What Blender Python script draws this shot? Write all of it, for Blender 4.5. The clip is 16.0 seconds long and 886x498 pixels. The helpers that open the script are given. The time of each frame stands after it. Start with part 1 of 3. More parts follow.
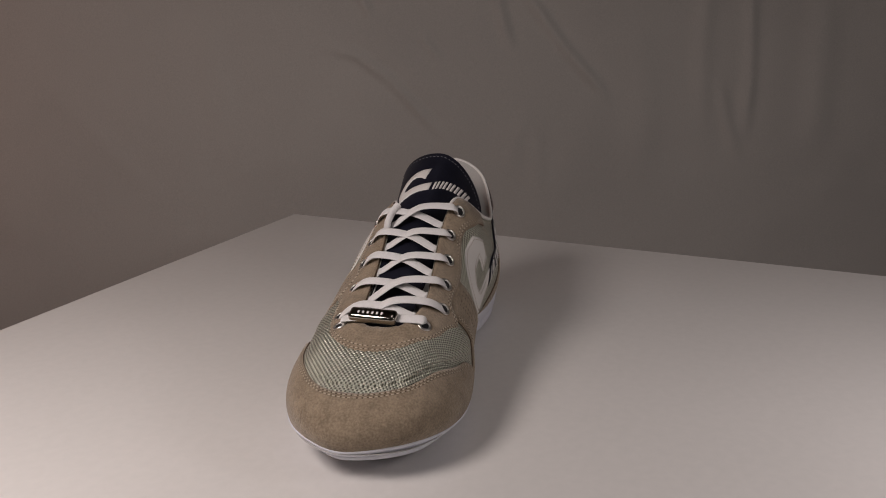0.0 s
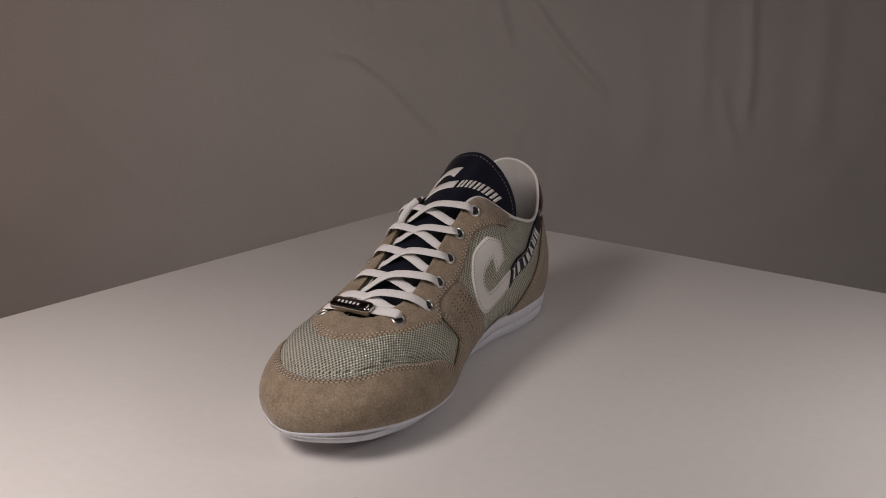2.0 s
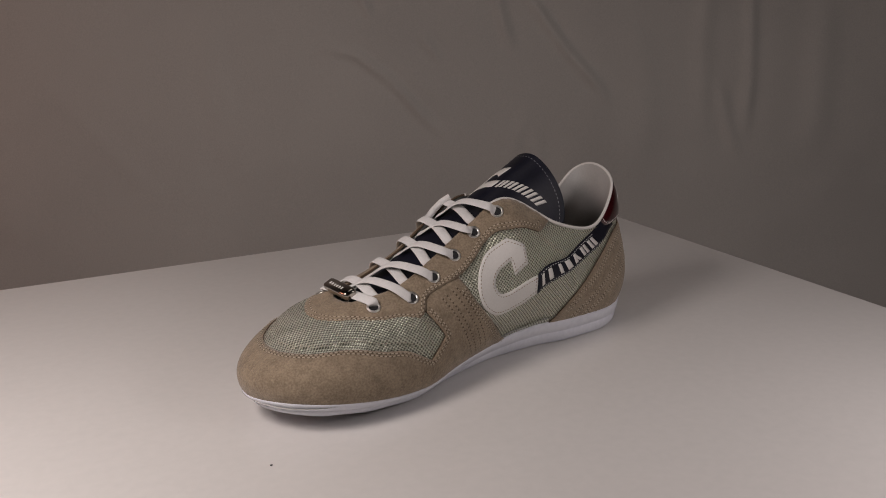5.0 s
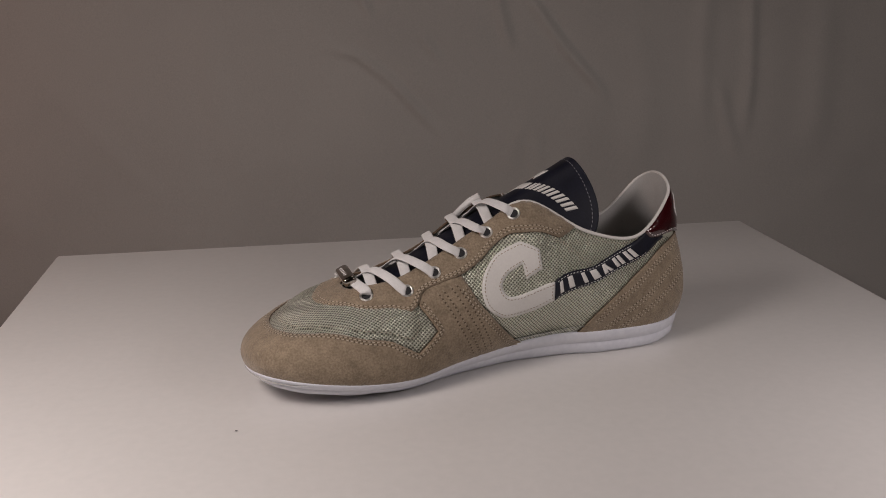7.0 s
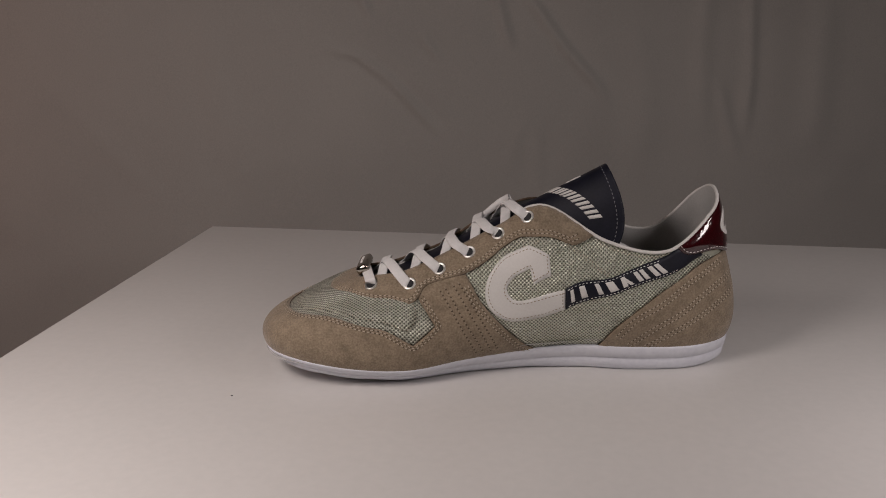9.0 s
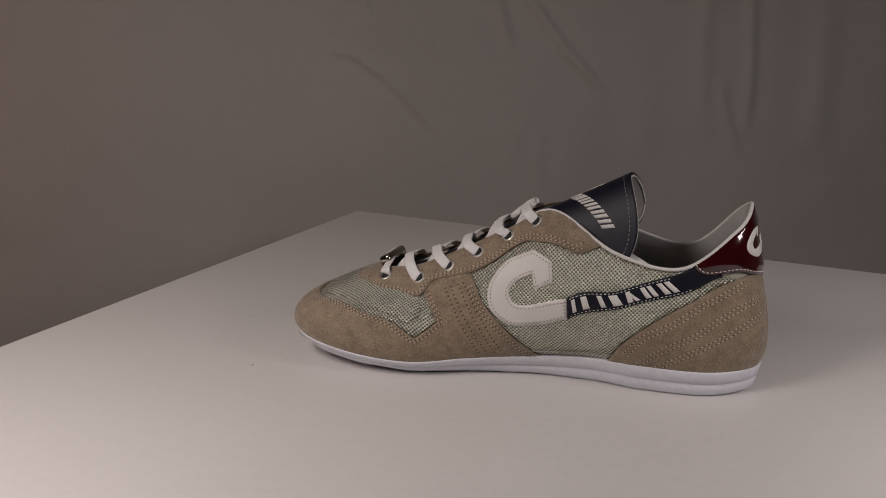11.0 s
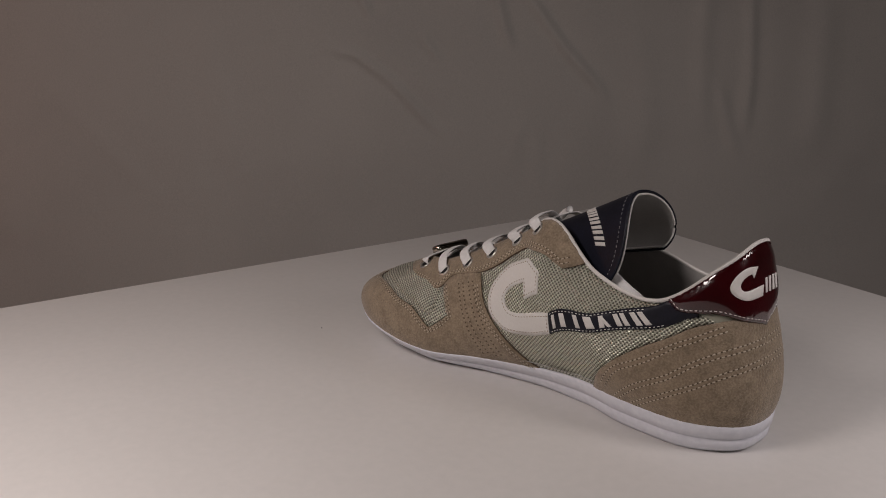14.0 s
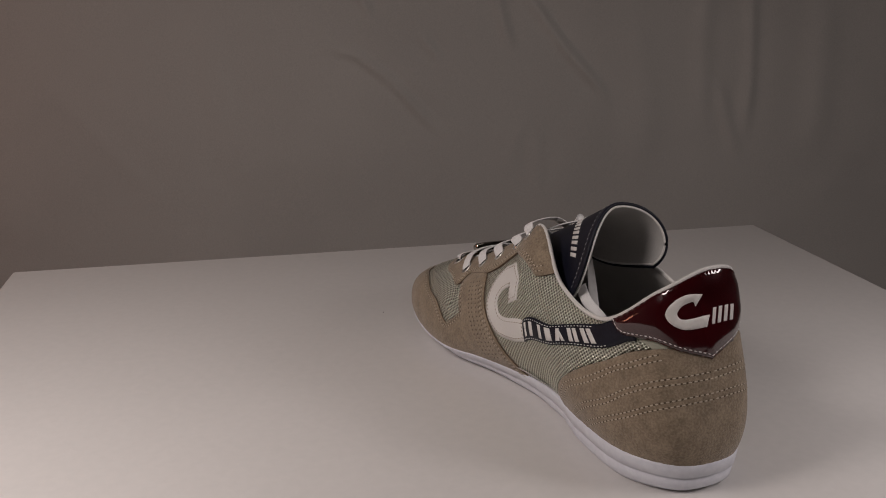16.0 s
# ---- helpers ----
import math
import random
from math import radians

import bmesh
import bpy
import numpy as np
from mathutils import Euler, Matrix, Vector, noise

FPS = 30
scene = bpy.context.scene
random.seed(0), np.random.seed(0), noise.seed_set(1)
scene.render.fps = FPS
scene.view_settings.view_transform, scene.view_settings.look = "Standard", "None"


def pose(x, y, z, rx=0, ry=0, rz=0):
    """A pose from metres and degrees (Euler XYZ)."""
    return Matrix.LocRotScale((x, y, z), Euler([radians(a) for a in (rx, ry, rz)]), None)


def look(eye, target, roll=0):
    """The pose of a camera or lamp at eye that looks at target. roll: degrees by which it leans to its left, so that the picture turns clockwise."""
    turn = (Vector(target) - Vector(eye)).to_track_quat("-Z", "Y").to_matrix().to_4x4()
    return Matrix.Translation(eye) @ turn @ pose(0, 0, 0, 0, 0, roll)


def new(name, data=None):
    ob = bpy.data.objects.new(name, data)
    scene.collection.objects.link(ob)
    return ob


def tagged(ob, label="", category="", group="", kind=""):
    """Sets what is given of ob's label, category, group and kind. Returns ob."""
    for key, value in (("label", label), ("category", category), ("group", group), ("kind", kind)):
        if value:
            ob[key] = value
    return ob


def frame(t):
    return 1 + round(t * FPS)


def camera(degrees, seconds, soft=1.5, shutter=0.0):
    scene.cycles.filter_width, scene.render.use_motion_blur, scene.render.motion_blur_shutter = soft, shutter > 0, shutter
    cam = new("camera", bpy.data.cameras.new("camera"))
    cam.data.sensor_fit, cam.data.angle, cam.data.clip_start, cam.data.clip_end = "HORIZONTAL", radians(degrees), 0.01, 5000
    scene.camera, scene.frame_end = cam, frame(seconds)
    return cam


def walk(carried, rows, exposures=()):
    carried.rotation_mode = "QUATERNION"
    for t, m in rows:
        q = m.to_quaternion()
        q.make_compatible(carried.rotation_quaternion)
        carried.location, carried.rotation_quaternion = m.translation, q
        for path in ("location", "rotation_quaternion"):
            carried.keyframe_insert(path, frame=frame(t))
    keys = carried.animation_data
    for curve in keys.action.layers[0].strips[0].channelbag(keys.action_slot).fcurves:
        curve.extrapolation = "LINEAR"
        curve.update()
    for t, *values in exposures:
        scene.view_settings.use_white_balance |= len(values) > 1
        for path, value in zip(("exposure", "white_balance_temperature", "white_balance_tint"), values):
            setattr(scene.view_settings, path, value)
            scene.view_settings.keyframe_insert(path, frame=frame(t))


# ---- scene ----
from mathutils.geometry import delaunay_2d_cdt

# A suede sneaker on a slowly turning white board before a hung grey cloth.
EYE = (0.0, -0.545, 0.2382)
YAW, PITCH = radians(2.10), radians(15.72)
AIM = (EYE[0] - math.sin(YAW) * math.cos(PITCH), EYE[1] + math.cos(YAW) * math.cos(PITCH), EYE[2] - math.sin(PITCH))
cam = camera(48.75, 16.0, soft=1.0)
walk(cam, [(0.0, look(EYE, AIM, -0.75)), (16.0, look(EYE, AIM, -0.75))],
     exposures=[(0.0, 0.06), (4.0, 0.07), (6.5, 0.08), (8.5, -0.03), (12.0, -0.07), (16.0, -0.11)])

# the turn of the board, seconds and degrees
TURN = [(0.0, 60.87), (1.0, 52.81), (2.0, 45.63), (3.0, 39.03), (4.0, 31.62), (6.5, 9.43), (7.5, 0.0), (8.5, -9.47),
        (9.0, -14.18), (11.5, -37.44), (12.5, -47.43), (13.5, -57.6), (14.5, -67.73), (15.5, -77.95), (16.0, -83.04)]

# ---- light ----
world = bpy.data.worlds.new("world")
scene.world = world
world.use_nodes = True
world.node_tree.nodes["Background"].inputs["Color"].default_value = (0.9, 0.95, 1.0, 1)
world.node_tree.nodes["Background"].inputs["Strength"].default_value = 0.06


def area_lamp(name, eye, target, size, watts, colour, spread=180):
    data = bpy.data.lights.new(name, "AREA")
    data.shape, data.size, data.energy, data.color, data.spread = "DISK", size, watts, colour, radians(spread)
    ob = new(name, data)
    ob.matrix_basis = look(eye, target)
    return ob


area_lamp("left_light", (-0.34, -0.31, 0.43), (-0.43, -0.14, 0.0), 0.25, 2.60, (1.0, 0.885, 0.85))
area_lamp("right_light", (0.37, -0.21, 0.27), (0.46, 0.04, -0.24), 0.15, 0.80, (1.0, 0.90, 0.89))
area_lamp("top_light", (0.08, -0.06, 0.98), (0.05, 0.0, 0.0), 0.40, 0.48, (1.0, 0.88, 0.85))
# Unseen red lamp, added only to tint the left side warm.
area_lamp("left_tint_light", (-0.98, 0.15, 0.22), (-0.42, 0.45, 0.03), 0.15, 0.32, (1.0, 0.40, 0.25))


# ---- materials ----
def material(name, colour, rough=0.6, metal=0.0, coat=0.0):
    m = bpy.data.materials.new(name)
    m.use_nodes = True
    b = m.node_tree.nodes["Principled BSDF"]
    b.inputs["Base Color"].default_value = (*colour, 1)
    b.inputs["Roughness"].default_value = rough
    b.inputs["Metallic"].default_value = metal
    b.inputs["Coat Weight"].default_value = coat
    return m


def nodes_of(m):
    t = m.node_tree
    return t.nodes, t.links, t.nodes["Principled BSDF"]


def mottle(m, dark, light, scale, detail=6.0, bump=0.2, dist=0.0005, bump_scale=None, stretch=None, low=0.35, high=0.65):
    """Two-scale colour noise and a fine bump, in the object's own metres."""
    n, l, b = nodes_of(m)
    tc = n.new("ShaderNodeTexCoord")
    mp = n.new("ShaderNodeMapping")
    mp.inputs["Scale"].default_value = stretch or (1, 1, 1)
    l.new(tc.outputs["Object"], mp.inputs["Vector"])
    a = n.new("ShaderNodeTexNoise")
    a.inputs["Scale"].default_value, a.inputs["Detail"].default_value = scale, detail
    l.new(mp.outputs["Vector"], a.inputs["Vector"])
    c = n.new("ShaderNodeTexNoise")
    c.inputs["Scale"].default_value, c.inputs["Detail"].default_value = bump_scale or scale * 8, 4.0
    l.new(mp.outputs["Vector"], c.inputs["Vector"])
    mix = n.new("ShaderNodeMath")
    mix.operation = "MULTIPLY_ADD"
    mix.inputs[1].default_value = 0.55
    l.new(c.outputs["Fac"], mix.inputs[0])
    half = n.new("ShaderNodeMath")
    half.operation = "MULTIPLY"
    half.inputs[1].default_value = 0.45
    l.new(a.outputs["Fac"], half.inputs[0])
    l.new(half.outputs[0], mix.inputs[2])
    ramp = n.new("ShaderNodeValToRGB")
    ramp.color_ramp.elements[0].position, ramp.color_ramp.elements[1].position = low, high
    ramp.color_ramp.elements[0].color, ramp.color_ramp.elements[1].color = (*dark, 1), (*light, 1)
    l.new(mix.outputs[0], ramp.inputs["Fac"])
    l.new(ramp.outputs["Color"], b.inputs["Base Color"])
    bp = n.new("ShaderNodeBump")
    bp.inputs["Strength"].default_value, bp.inputs["Distance"].default_value = bump, dist
    l.new(c.outputs["Fac"], bp.inputs["Height"])
    l.new(bp.outputs["Normal"], b.inputs["Normal"])
    return m


SUEDE = mottle(material("suede", (0.36, 0.27, 0.18), 0.95), (0.176, 0.134, 0.090), (0.340, 0.266, 0.184), 150, 8, 0.8, 0.0007, 900)
SUEDE.node_tree.nodes["Principled BSDF"].inputs["Sheen Weight"].default_value = 0.25
FABRIC = material("silver_fabric", (0.36, 0.36, 0.29), 0.45)
WHITE_RUBBER = mottle(material("white_rubber", (0.75, 0.76, 0.82), 0.45), (0.66, 0.67, 0.74), (0.76, 0.77, 0.83), 25, 4, 0.05, 0.0002, 300)
NAVY = mottle(material("navy_leather", (0.01, 0.012, 0.03), 0.48), (0.004, 0.0045, 0.010), (0.009, 0.010, 0.021), 80, 4, 0.25, 0.0003, 700)
NAVY.node_tree.nodes["Principled BSDF"].inputs["Specular IOR Level"].default_value = 0.3
RED = mottle(material("red_patent", (0.05, 0.003, 0.005), 0.16, 0.0, 1.0), (0.020, 0.0009, 0.002), (0.044, 0.002, 0.0042), 40, 3, 0.35, 0.0012, 45)
RED.node_tree.nodes["Principled BSDF"].inputs["Coat Roughness"].default_value = 0.03
WHITE = mottle(material("white_leather", (0.75, 0.72, 0.68), 0.5), (0.68, 0.66, 0.63), (0.74, 0.72, 0.69), 40, 4, 0.05, 0.0002, 900)
LACE = mottle(material("white_cotton", (0.78, 0.77, 0.76), 0.9), (0.70, 0.69, 0.68), (0.80, 0.79, 0.78), 300, 4, 0.5, 0.0003, 2600)
LINING = mottle(material("grey_lining", (0.5, 0.49, 0.47), 0.9), (0.42, 0.41, 0.395), (0.52, 0.51, 0.495), 60, 4, 0.3, 0.0004, 1500)
EYELET_METAL = material("nickel", (0.80, 0.78, 0.75), 0.3, 1.0)
TAG_METAL = material("dark_chrome", (0.42, 0.39, 0.35), 0.08, 1.0)
DARK = material("eyelet_shade", (0.01, 0.01, 0.012), 0.7)
BOARD = mottle(material("white_board", (0.72, 0.70, 0.68), 0.32), (0.68, 0.665, 0.645), (0.72, 0.70, 0.68), 7, 5, 0.004, 0.0002, 160)
CLOTH = mottle(material("grey_cloth", (0.4, 0.38, 0.36), 0.95), (0.43, 0.412, 0.39), (0.51, 0.488, 0.458), 5, 6, 0.25, 0.0008, 700)
ROOM = mottle(material("bounce_cloth", (0.25, 0.24, 0.23), 0.95), (0.22, 0.21, 0.20), (0.28, 0.27, 0.26), 4, 5, 0.1, 0.001, 300)
BASE_GREY = material("grey_metal", (0.12, 0.12, 0.13), 0.4, 0.6)
# Brown cut edge; its dark tone also paints the shade along seams.
SUEDE_EDGE = material("shaded_cut_edge", (0.085, 0.055, 0.034), 0.95)


# ---- building helpers ----
def mesh_object(name, verts, faces, mat, parent=None, smooth=True):
    me = bpy.data.meshes.new(name)
    me.from_pydata([tuple(v) for v in verts], [], faces)
    me.materials.append(mat)
    if smooth:
        me.polygons.foreach_set("use_smooth", [True] * len(me.polygons))
    me.update()
    ob = new(name, me)
    ob.parent = parent
    return ob


def bm_object(name, bm, mat, parent=None, smooth=False):
    me = bpy.data.meshes.new(name)
    bm.normal_update()
    bm.to_mesh(me)
    bm.free()
    me.materials.append(mat)
    if smooth:
        me.polygons.foreach_set("use_smooth", [True] * len(me.polygons))
    ob = new(name, me)
    ob.parent = parent
    return ob


def grid_faces(rows, cols, wrap_rows=False, wrap_cols=False, start=0):
    f = []
    for i in range(rows if wrap_rows else rows - 1):
        for j in range(cols if wrap_cols else cols - 1):
            i2, j2 = (i + 1) % rows, (j + 1) % cols
            f.append((start + i * cols + j, start + i2 * cols + j, start + i2 * cols + j2, start + i * cols + j2))
    return f


def box(name, size, at, mat, parent=None, bevel=0.0, segs=2):
    bm = bmesh.new()
    bmesh.ops.create_cube(bm, size=1.0)
    bmesh.ops.scale(bm, vec=size, verts=bm.verts)
    if bevel:
        bmesh.ops.bevel(bm, geom=bm.edges[:], offset=bevel, segments=segs, profile=0.5, affect="EDGES")
    bmesh.ops.translate(bm, vec=at, verts=bm.verts)
    return bm_object(name, bm, mat, parent)


# ---- the board ----
board = new("turntable_board")
tagged(board, "glossy white square board turning slowly under the shoe", "turntable")
top = box("tabletop", (0.647, 0.680, 0.018), (0.0065, 0.0085, -0.009), BOARD, board, 0.003, 3)
top.matrix_basis = pose(0, 0, 0, 0, 0, 6.0)
bm = bmesh.new()
bmesh.ops.create_cone(bm, cap_ends=True, segments=48, radius1=0.13, radius2=0.13, depth=0.03)
bmesh.ops.translate(bm, vec=(0, 0, -0.033), verts=bm.verts)
bm_object("turntable_base", bm, BASE_GREY, board)

bm = bmesh.new()
bmesh.ops.create_cone(bm, cap_ends=True, segments=32, radius1=0.09, radius2=0.03, depth=0.727)
bmesh.ops.translate(bm, vec=(0, 0, -0.4115), verts=bm.verts)
bm_object("pedestal", bm, BASE_GREY, board)
bm = bmesh.new()
bmesh.ops.create_icosphere(bm, subdivisions=2, radius=0.0006)
bmesh.ops.scale(bm, vec=(1.3, 0.8, 0.5), verts=bm.verts)
bmesh.ops.translate(bm, vec=(-0.1363, -0.0528, 0.0004), verts=bm.verts)
tagged(bm_object("dust_speck", bm, BASE_GREY, board), "tiny grey speck of dust")

# ---- the hung cloth ----
# creases as level runs of (x, z), with height and width in metres
CREASES = [([(-0.185, 0.158), (-0.142, 0.148), (-0.103, 0.119), (-0.07, 0.082), (-0.04, 0.05)], 0.0035, 0.006),
           ([(0.05, 0.225), (0.103, 0.153), (0.147, 0.104), (0.155, 0.085)], 0.0045, 0.006),
           ([(0.02, 0.225), (0.033, 0.175), (0.042, 0.152)], 0.0035, 0.007),
           ([(0.312, 0.24), (0.317, 0.205), (0.322, 0.12), (0.319, 0.04)], 0.0032, 0.008),
           ([(0.268, 0.24), (0.264, 0.14), (0.273, 0.06)], 0.0024, 0.012),
           ([(0.284, 0.115), (0.30, 0.06), (0.314, 0.02)], 0.0026, 0.008),
           ([(-0.14, 0.225), (-0.121, 0.188)], 0.003, 0.006),
           ([(-0.066, 0.17), (-0.042, 0.14)], 0.003, 0.005),
           ([(0.07, 0.07), (0.075, -0.02)], 0.0015, 0.01),
           ([(0.18, 0.2), (0.20, 0.1), (0.195, 0.0)], 0.002, 0.02),
           ([(-0.32, 0.2), (-0.30, 0.05)], 0.0015, 0.02),
           ([(0.40, 0.22), (0.405, 0.02)], 0.003, 0.018)]


def spread(lo, hi, a, b, fine, coarse):
    """Steps that are fine between a and b."""
    return np.concatenate([np.arange(lo, a, coarse), np.arange(a, b, fine), np.arange(b, hi + coarse, coarse)])


gx, gz = spread(-1.5, 1.5, -0.72, 0.62, 0.0035, 0.04), spread(-0.76, 1.3, -0.16, 0.26, 0.0035, 0.05)
GX, GZ = np.meshgrid(gx, gz)
GY = 0.62 + 0.012 * np.sin(GX * 4.2 + GZ * 1.5) - 0.30 * np.maximum(0.0, np.abs(GX) - 0.75) ** 2
for line, high, wide in CREASES:
    L = np.array(line)
    best = np.full(GX.shape, 9.0)
    fade = np.zeros(GX.shape)
    run = np.concatenate([[0], np.cumsum(np.linalg.norm(np.diff(L, axis=0), axis=1))])
    for k in range(len(L) - 1):
        d = L[k + 1] - L[k]
        f = np.clip(((GX - L[k, 0]) * d[0] + (GZ - L[k, 1]) * d[1]) / (d @ d), 0, 1)
        near = np.hypot(GX - L[k, 0] - f * d[0], GZ - L[k, 1] - f * d[1])
        along_run = (run[k] + f * (run[k + 1] - run[k])) / run[-1]
        fade = np.where(near < best, np.minimum(1, 4 * np.minimum(along_run, 1 - along_run) + 0.1), fade)
        best = np.minimum(best, near)
    GY -= 1.6 * high * fade * (np.exp(-(best / wide) ** 2) - 0.45 * np.exp(-(best / (2.6 * wide)) ** 2))
for k in range(60):
    cx, cz, ang = random.uniform(-0.7, 0.6), random.uniform(-0.1, 0.28), random.uniform(0, math.pi)
    du, dv = (GX - cx) * math.cos(ang) + (GZ - cz) * math.sin(ang), (GZ - cz) * math.cos(ang) - (GX - cx) * math.sin(ang)
    GY -= random.uniform(-0.0012, 0.0016) * np.exp(-(du / random.uniform(0.03, 0.09)) ** 2 - (dv / random.uniform(0.008, 0.03)) ** 2)
verts = np.stack([GX, GY, GZ], -1).reshape(-1, 3)
backdrop = mesh_object("backdrop", verts, grid_faces(len(gz), len(gx)), CLOTH)
tagged(backdrop, "creased grey cloth hung behind the board", "backdrop", kind="structure")

# ---- unseen pale cloth tent, added to close the place and bounce fill light ----
for nm, size, at in (("floor", (2.8, 2.8, 0.05), (0, 0, -0.80)), ("ceiling", (2.8, 2.8, 0.05), (0, 0, 1.5)),
                     ("wall_south", (2.8, 0.05, 2.4), (0, -1.3, 0.35)), ("wall_north", (2.8, 0.05, 2.4), (0, 1.3, 0.35)),
                     ("wall_west", (0.05, 2.8, 2.4), (-1.35, 0, 0.35)), ("wall_east", (0.05, 2.8, 2.4), (1.35, 0, 0.35))):
    tagged(box(nm, size, at, ROOM), "unseen plain grey cloth bounce " + nm.split("_")[0], nm.split("_")[0], kind="structure")

# ---- the shoe ----
# (u, v, z) in mm: u from toe to heel, v across, from the camera-facing inner side outwards
SHOE_AT = Matrix.Rotation(radians(15), 4, "Z") @ Matrix.Translation((0.012, 0.045, 0))
shoe = new("sneaker")
tagged(shoe, "beige suede and silver fabric low sneaker with white laces", "shoe")


def loc(p):
    return Vector(((p[0] - 12) / 1000, (p[1] - 45) / 1000, p[2] / 1000))


# foot of the upper, edge of the opening, and how the wall swells between (out, up, out, down)
STATIONS = [
    ((-131, 34, 17), (-72, 36, 58.5), (11, 18, 43, 18)),
    ((-122, 9, 19), (-72, 32, 58.5), (10, 17, 39, 15.5)),
    ((-100, -5, 17), (-70.5, 27, 59.3), (8, 18, 26, 10)),
    ((-70, -8, 13), (-66, 22, 61), (8, 18, 20, 8)),
    ((-40, -4, 11), (-44, 19, 65), (8, 19, 18, 8)),
    ((-10, 7, 13), (-18, 22, 76), (13, 22, 20, 10)),
    ((25, 17, 15), (14, 26, 92), (20, 25, 24, 16)),
    ((60, 21, 16.5), (40, 23.5, 104), (20, 25, 24, 20)),
    ((95, 19, 16), (77, 16, 84), (14, 25, 10, 22)),
    ((130, 21.5, 15.5), (114, 20, 77), (7, 20, 4, 20)),
    ((152, 35, 15.5), (141.5, 33, 98), (13, 22, 3, 30)),
    ((157.5, 52, 15.5), (147, 52, 108), (11, 22, 3, 35)),
    ((150, 72, 15.5), (141.5, 69, 103), (11, 22, 4, 30)),
    ((120, 83, 15.5), (114, 75, 77), (9, 20, 6, 20)),
    ((80, 85, 16), (77, 73, 84), (13, 25, 14, 22)),
    ((40, 88, 16), (38, 62, 100), (15, 25, 22, 20)),
    ((0, 91, 14), (5, 56, 89), (10, 22, 22, 17)),
    ((-40, 92, 12), (-20, 54, 73.5), (6, 20, 20, 11)),
    ((-80, 84, 14), (-50, 51, 62.5), (5, 20, 25, 10)),
    ((-109, 70, 17), (-67, 47, 60.3), (5, 19, 33, 11)),
    ((-126, 52, 18), (-72, 41, 58.5), (10, 17, 41, 16)),
]
NS = len(STATIONS)
TABLE = np.array([(*a, *b, *c) for a, b, c in STATIONS], float)


def ring(s):
    """The station values at s, which runs once round the shoe from 0 to 21, by a smooth closed curve."""
    s = np.atleast_1d(np.asarray(s, float))
    i = np.floor(s).astype(int)
    f = (s - i)[:, None]
    p = [TABLE[(i + k) % NS] for k in (-1, 0, 1, 2)]
    return 0.5 * (2 * p[1] + (p[2] - p[0]) * f + (2 * p[0] - 5 * p[1] + 4 * p[2] - p[3]) * f * f + (3 * p[1] - p[0] - 3 * p[2] + p[3]) * f ** 3)


def out_at(s):
    """The level outward direction of the footprint at s."""
    d = ring(np.asarray(s, float) + 0.05)[:, :2] - ring(np.asarray(s, float) - 0.05)[:, :2]
    n = np.stack([d[:, 1], -d[:, 0], 0 * d[:, 0]], 1)
    n /= np.linalg.norm(n, axis=1)[:, None]
    c = ring(s)[:, :2] - np.array([12.0, 43.0])
    return n * np.where((n[:, :2] * c).sum(1) > 0, 1.0, -1.0)[:, None]


def surf(s, w):
    """Points of the upper, in mm: s round the shoe, w from the sole (0) to the opening (1)."""
    s, w = np.broadcast_arrays(np.atleast_1d(np.asarray(s, float)), np.atleast_1d(np.asarray(w, float)))
    r, o = ring(s), out_at(s)
    b, t, w = r[:, :3], r[:, 3:6], w[:, None]
    up = np.array([[0, 0, 1.0]])
    p1 = b + o * r[:, 6:7] + up * r[:, 7:8]
    p2 = t + o * r[:, 8:9] - up * r[:, 9:10]
    q = 1 - w
    return b * q ** 3 + 3 * p1 * q * q * w + 3 * p2 * q * w * w + t * w ** 3


def surf_n(s, w):
    s, w = np.broadcast_arrays(np.atleast_1d(np.asarray(s, float)), np.atleast_1d(np.asarray(w, float)))
    a = surf(s + 0.03, w) - surf(s - 0.03, w)
    b = surf(s, np.minimum(w + 0.01, 1)) - surf(s, np.maximum(w - 0.01, 0))
    n = np.cross(a, b)
    n /= np.linalg.norm(n, axis=1)[:, None] + 1e-9
    c = surf(s, w) - np.array([[12.0, 43.0, 30.0]])
    return n * np.where((n * c).sum(1) > 0, 1.0, -1.0)[:, None]


def on(s, w, lift=0.0):
    """Points on the upper, lifted by mm, in the shoe's metres."""
    s, w, lift = np.broadcast_arrays(*(np.atleast_1d(np.asarray(x, float)) for x in (s, w, lift)))
    p = surf(s, w) + surf_n(s, w) * lift[:, None]
    return (p - np.array([[12.0, 45.0, 0.0]])) / 1000


NA, NW = NS * 10, 30
II, JJ = np.meshgrid(np.arange(NA), np.arange(NW), indexing="ij")
verts = on(II.ravel() / 10, JJ.ravel() / (NW - 1))
upper = mesh_object("upper", verts, grid_faces(NA, NW, wrap_rows=True), FABRIC, shoe)
tagged(upper, "silver woven fabric upper")

# sole: rings from under the upper down to the ground edge
INSET = [5, 7, 9, 10, 10, 10, 8, 5, 2, 1.5, 1.5, 1.5, 1.5, 1.5, 3, 5, 8, 10, 11, 9, 7]
BOTTOM = [9, 8.5, 6, 2.5, 0.4, 0, 0, 0, 0, 0, 0.8, 1.2, 0.8, 0, 0, 0, 0, 0.4, 3, 6.5, 8.5]


def cyc(values, s):
    i = int(math.floor(s)) % NS
    f = s - math.floor(s)
    f = f * f * (3 - 2 * f)
    return values[i] * (1 - f) + values[(i + 1) % NS] * f


